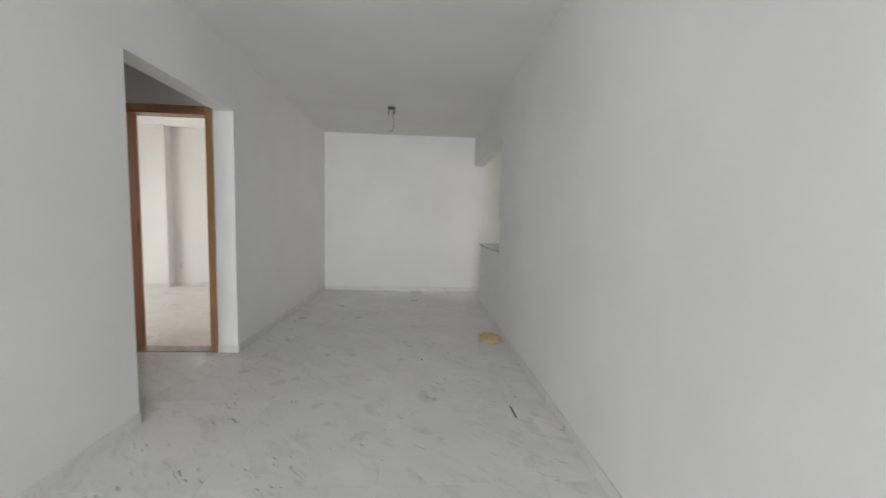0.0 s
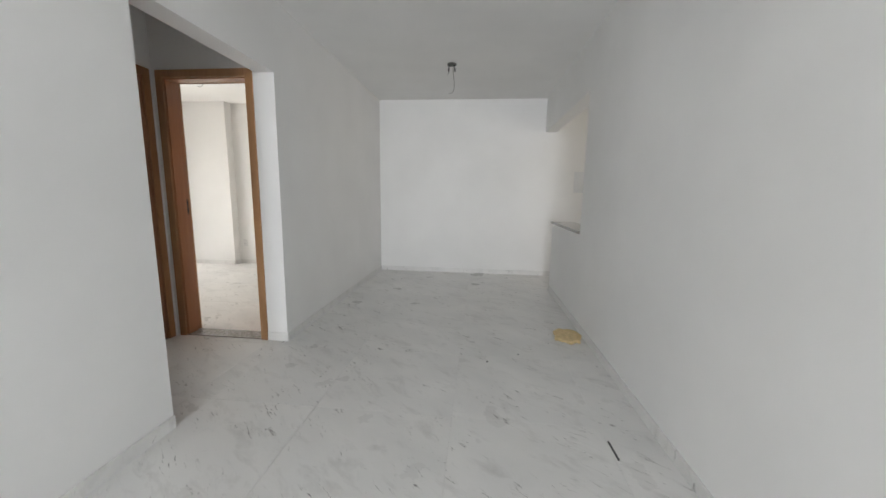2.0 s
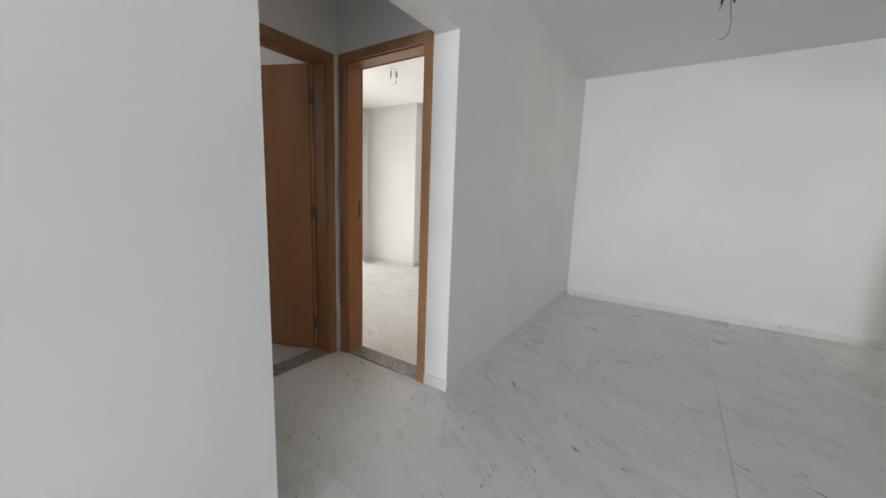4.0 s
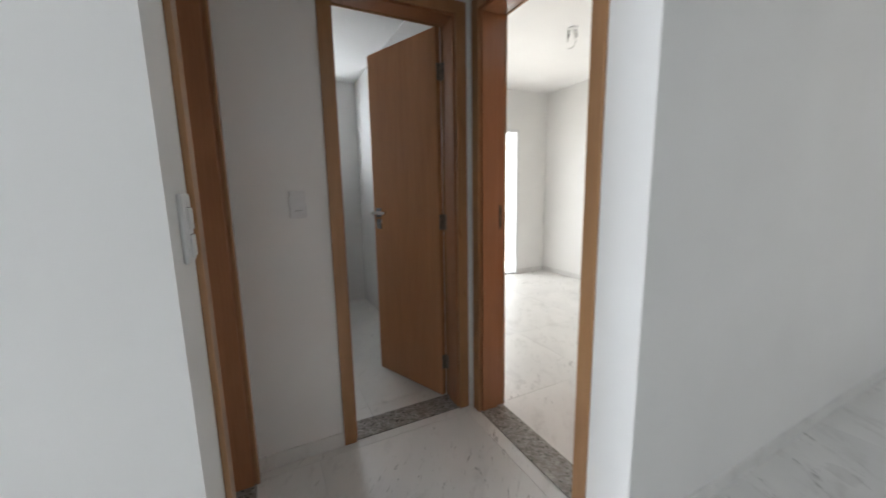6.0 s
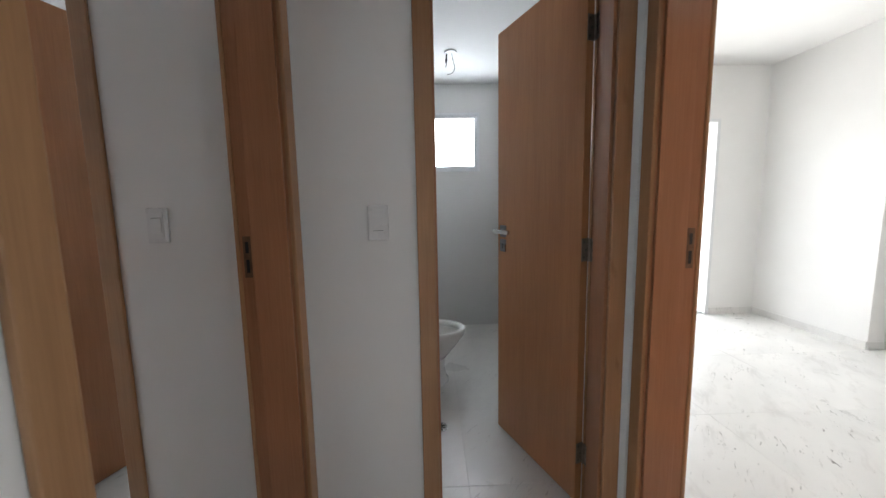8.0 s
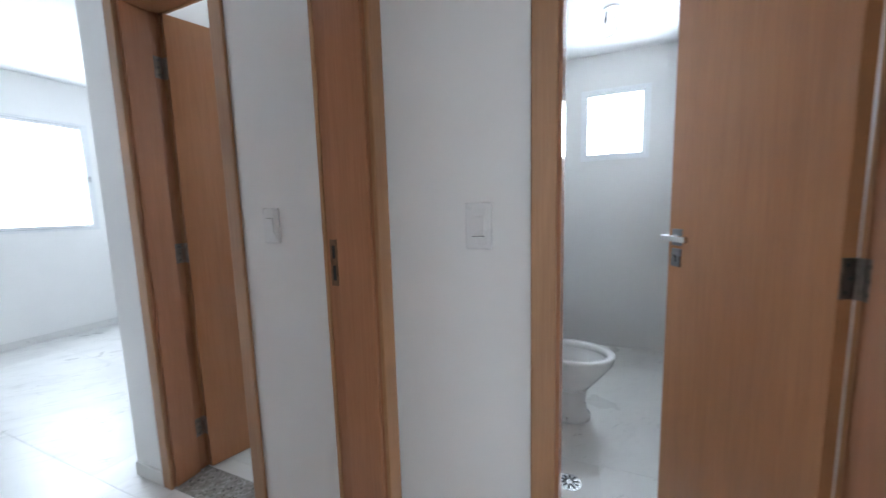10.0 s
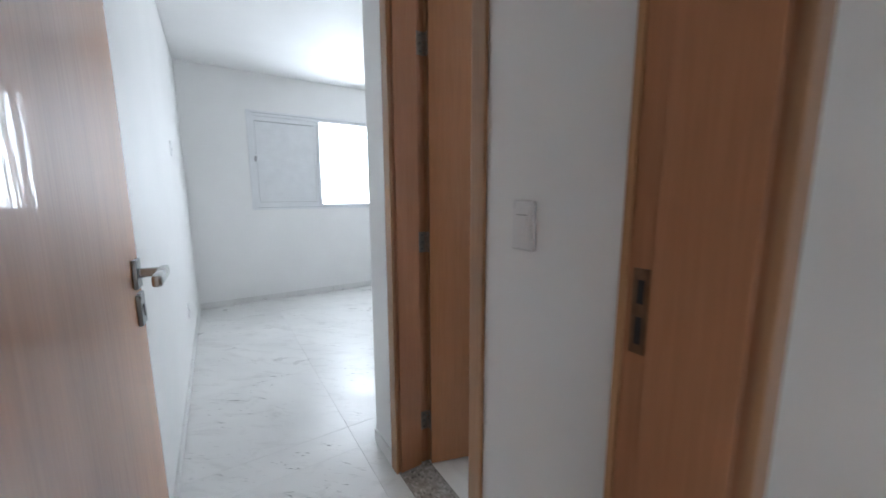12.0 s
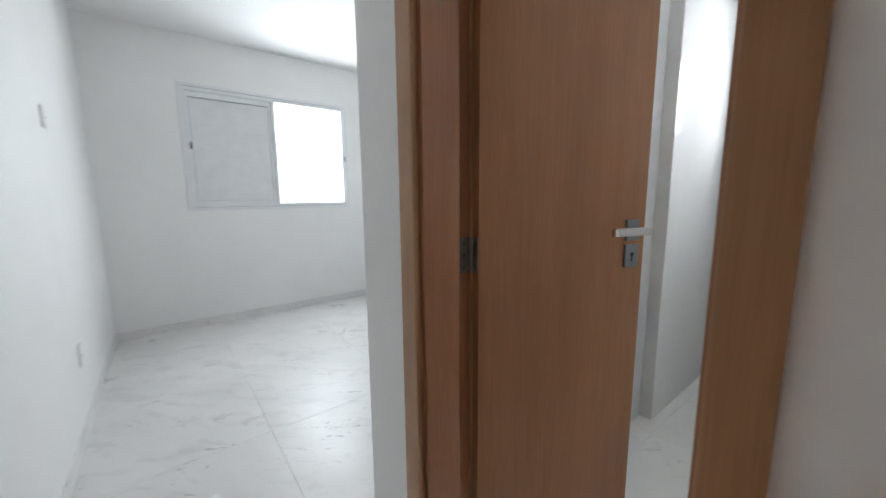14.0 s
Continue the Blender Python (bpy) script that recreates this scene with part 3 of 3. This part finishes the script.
part("back_shelf", box(bmesh.new(), (-0.15, -0.40, 0.20), (0.15, -0.17, 0.388), 0.02), CERAMIC, toilet)
for x in (-0.102, 0.102):
    part("bolt_cap", tube(bmesh.new(), (x, 0.0, 0.018), (x, 0.0, 0.034), 0.010, 12, 0.006), STEEL, toilet)

drain = thing("floor_drain", pose(-3.49, 3.0, 0.0), "round steel floor drain grate in the bathroom", "floor drain")
part("rim", tube(bmesh.new(), (0, 0, 0), (0, 0, 0.003), 0.052, 28), STEEL, drain)
for i in range(10):
    m = Matrix.Rotation(2 * math.pi * i / 10, 4, "Z")
    bm = box(bmesh.new(), (0.014, -0.004, 0.003), (0.042, 0.004, 0.0042))
    bmesh.ops.transform(bm, matrix=m, verts=bm.verts)
    part("slot", bm, DARK, drain)

# ---- loose things on the living room floor ----
bm = bmesh.new()
bmesh.ops.create_grid(bm, x_segments=14, y_segments=10, size=0.5)
for v in bm.verts:
    x, y = v.co.x, v.co.y
    r = 1 + 0.22 * noise.noise(Vector((x * 4, y * 4, 1.7)))
    k = 1 / max(0.75, math.hypot(x, y) * 1.5)
    v.co = Vector((x * 0.18 * r * k, y * 0.22 * r * k, 0.010 + 0.012 * noise.noise(Vector((x * 5, y * 5, 4))) - 0.015 * (x * x + y * y)))
flat = bmesh.ops.extrude_face_region(bm, geom=list(bm.faces))
for g in flat["geom"]:
    if isinstance(g, bmesh.types.BMVert):
        g.co.z += 0.022
for v in bm.verts:
    v.co.z = max(v.co.z, 0.001)
bmesh.ops.recalc_face_normals(bm, faces=bm.faces)
foam = mesh_object("foam_scrap", bm, FOAM, None, True)
foam.matrix_world = pose(0.60, 4.07, 0, 0, 0, -12)
tagged(foam, "crumpled yellowish foam scrap on the floor by the wall", "foam scrap")
stick = mesh_object("plastic_stick", box(bmesh.new(), (-0.004, -0.065, 0), (0.004, 0.065, 0.007), 0.0015), DARK)
stick.matrix_world = pose(0.479, 2.64, 0, 0, 0, 2)
tagged(stick, "thin black plastic stick lying on the marble floor", "stick")


def pebble(x, y, size, turn):
    bm = bmesh.new()
    bmesh.ops.create_icosphere(bm, subdivisions=2, radius=size)
    for v in bm.verts:
        v.co *= 1 + 0.35 * noise.noise(v.co * 60 + Vector((turn, 0, 0)))
        v.co.z = max(v.co.z * 0.6 + size * 0.5, 0.0)
    ob = mesh_object("grit", bm, DARK, None, True)
    ob.matrix_world = pose(x, y, 0, 0, 0, turn)
    tagged(ob, "small dark crumb of grit on the marble floor", "grit", "grit on the floor")


pebble(-0.12, 3.51, 0.008, 20)
pebble(0.126, 3.67, 0.007, 75)


# ---- baseboards ----
def baseboard(x0, y0, x1, y1):
    """A low marble skirting; the wall lies on the left of the way from the first point to the second."""
    d = Vector((x1 - x0, y1 - y0, 0))
    inward = Vector((d.y, -d.x, 0)).normalized() * 0.010
    a, b = Vector((x0, y0, 0)), Vector((x1, y1, 0)) + inward
    ob = mesh_object("baseboard", box(bmesh.new(), (a.x, a.y, 0.0), (b.x, b.y, 0.07), 0.0015), SKIRTING)
    tagged(ob, "low white marble-look skirting", "baseboard", kind="structure")


for seg in ((-1.785, 3.695, -1.785, 6.596), (-1.785, 6.606, 0.9, 6.606), (0.745, 5.715, 0.745, -5.5), (0.895, 5.715, 0.745, 5.715),
            (-1.785, -5.5, -1.785, 2.55), (-1.955, 3.685, -1.775, 3.685), (-1.795, 2.55, -1.975, 2.55),
            (-2.79, 2.56, -2.79, 2.94), (0.9, 6.606, 2.9, 6.606),
            (-5.40, 6.07, -5.40, 6.57), (-5.40, 6.58, -4.33, 6.58), (-4.33, 6.58, -4.33, 6.73), (-4.33, 6.73, -1.935, 6.73), (-5.40, 3.845, -5.40, 4.85),
            (-2.76, 3.835, -5.39, 3.835), (-1.935, 6.72, -1.935, 3.845),
            (-2.815, 1.94, -2.815, 2.38), (-2.815, 1.06, -2.815, 1.275), (-4.59, 1.06, -2.815, 1.06), (-4.60, -2.07, -4.60, 1.05),
            (-1.957, -2.08, -4.60, -2.08), (-1.957, 2.38, -1.957, -2.07)):
    baseboard(*seg)


# ---- floor tiles ----
def tiles(rects, x0, y0, size, mat, name="tile"):
    """Tiles on a grid through (x0, y0), cut to the rooms' rectangles."""
    meshes = {}
    g = 0.0006
    for rx0, ry0, rx1, ry1 in rects:
        for i in range(math.floor((rx0 - x0) / size), math.ceil((rx1 - x0) / size)):
            for j in range(math.floor((ry0 - y0) / size), math.ceil((ry1 - y0) / size)):
                ax, bx = x0 + i * size + g, x0 + (i + 1) * size - g
                ay, by = y0 + j * size + g, y0 + (j + 1) * size - g
                ax, bx, ay, by = max(ax, rx0), min(bx, rx1), max(ay, ry0), min(by, ry1)
                if bx - ax < 0.004 or by - ay < 0.004:
                    continue
                key = (round(bx - ax, 4), round(by - ay, 4))
                if key not in meshes:
                    w, h = key
                    c = 0.0005
                    me = bpy.data.meshes.new(name)
                    vs = [(0, 0, -0.01), (w, 0, -0.01), (w, h, -0.01), (0, h, -0.01), (0, 0, -c), (w, 0, -c), (w, h, -c), (0, h, -c), (c, c, 0), (w - c, c, 0), (w - c, h - c, 0), (c, h - c, 0)]
                    fs = [(0, 1, 5, 4), (1, 2, 6, 5), (2, 3, 7, 6), (3, 0, 4, 7), (4, 5, 9, 8), (5, 6, 10, 9), (6, 7, 11, 10), (7, 4, 8, 11), (8, 9, 10, 11)]
                    me.from_pydata(vs, [], fs)
                    me.materials.append(mat)
                    meshes[key] = me
                ob = new(name, meshes[key])
                ob.location = (ax, ay, 0)
                ob.parent = floor


tiles([(-1.785, -5.5, 0.745, 6.606), (0.745, 5.715, 0.895, 6.606), (0.895, 3.05, 2.9, 6.606), (-2.79, 2.55, -1.785, 3.685)], -0.333, 3.615, 0.8, MARBLE)
tiles([(-5.40, 3.835, -1.935, 6.73)], -2.72, 4.60, 0.8, MARBLE)
tiles([(-4.60, -2.08, -1.957, 1.06), (-2.815, 1.06, -1.957, 2.39)], -2.72, 0.87, 0.8, MARBLE)
tiles([(-5.25, 2.55, -2.94, 3.685), (-5.25, 1.21, -2.97, 2.39)], -3.05, 3.13, 0.6, BATH_FLOOR)
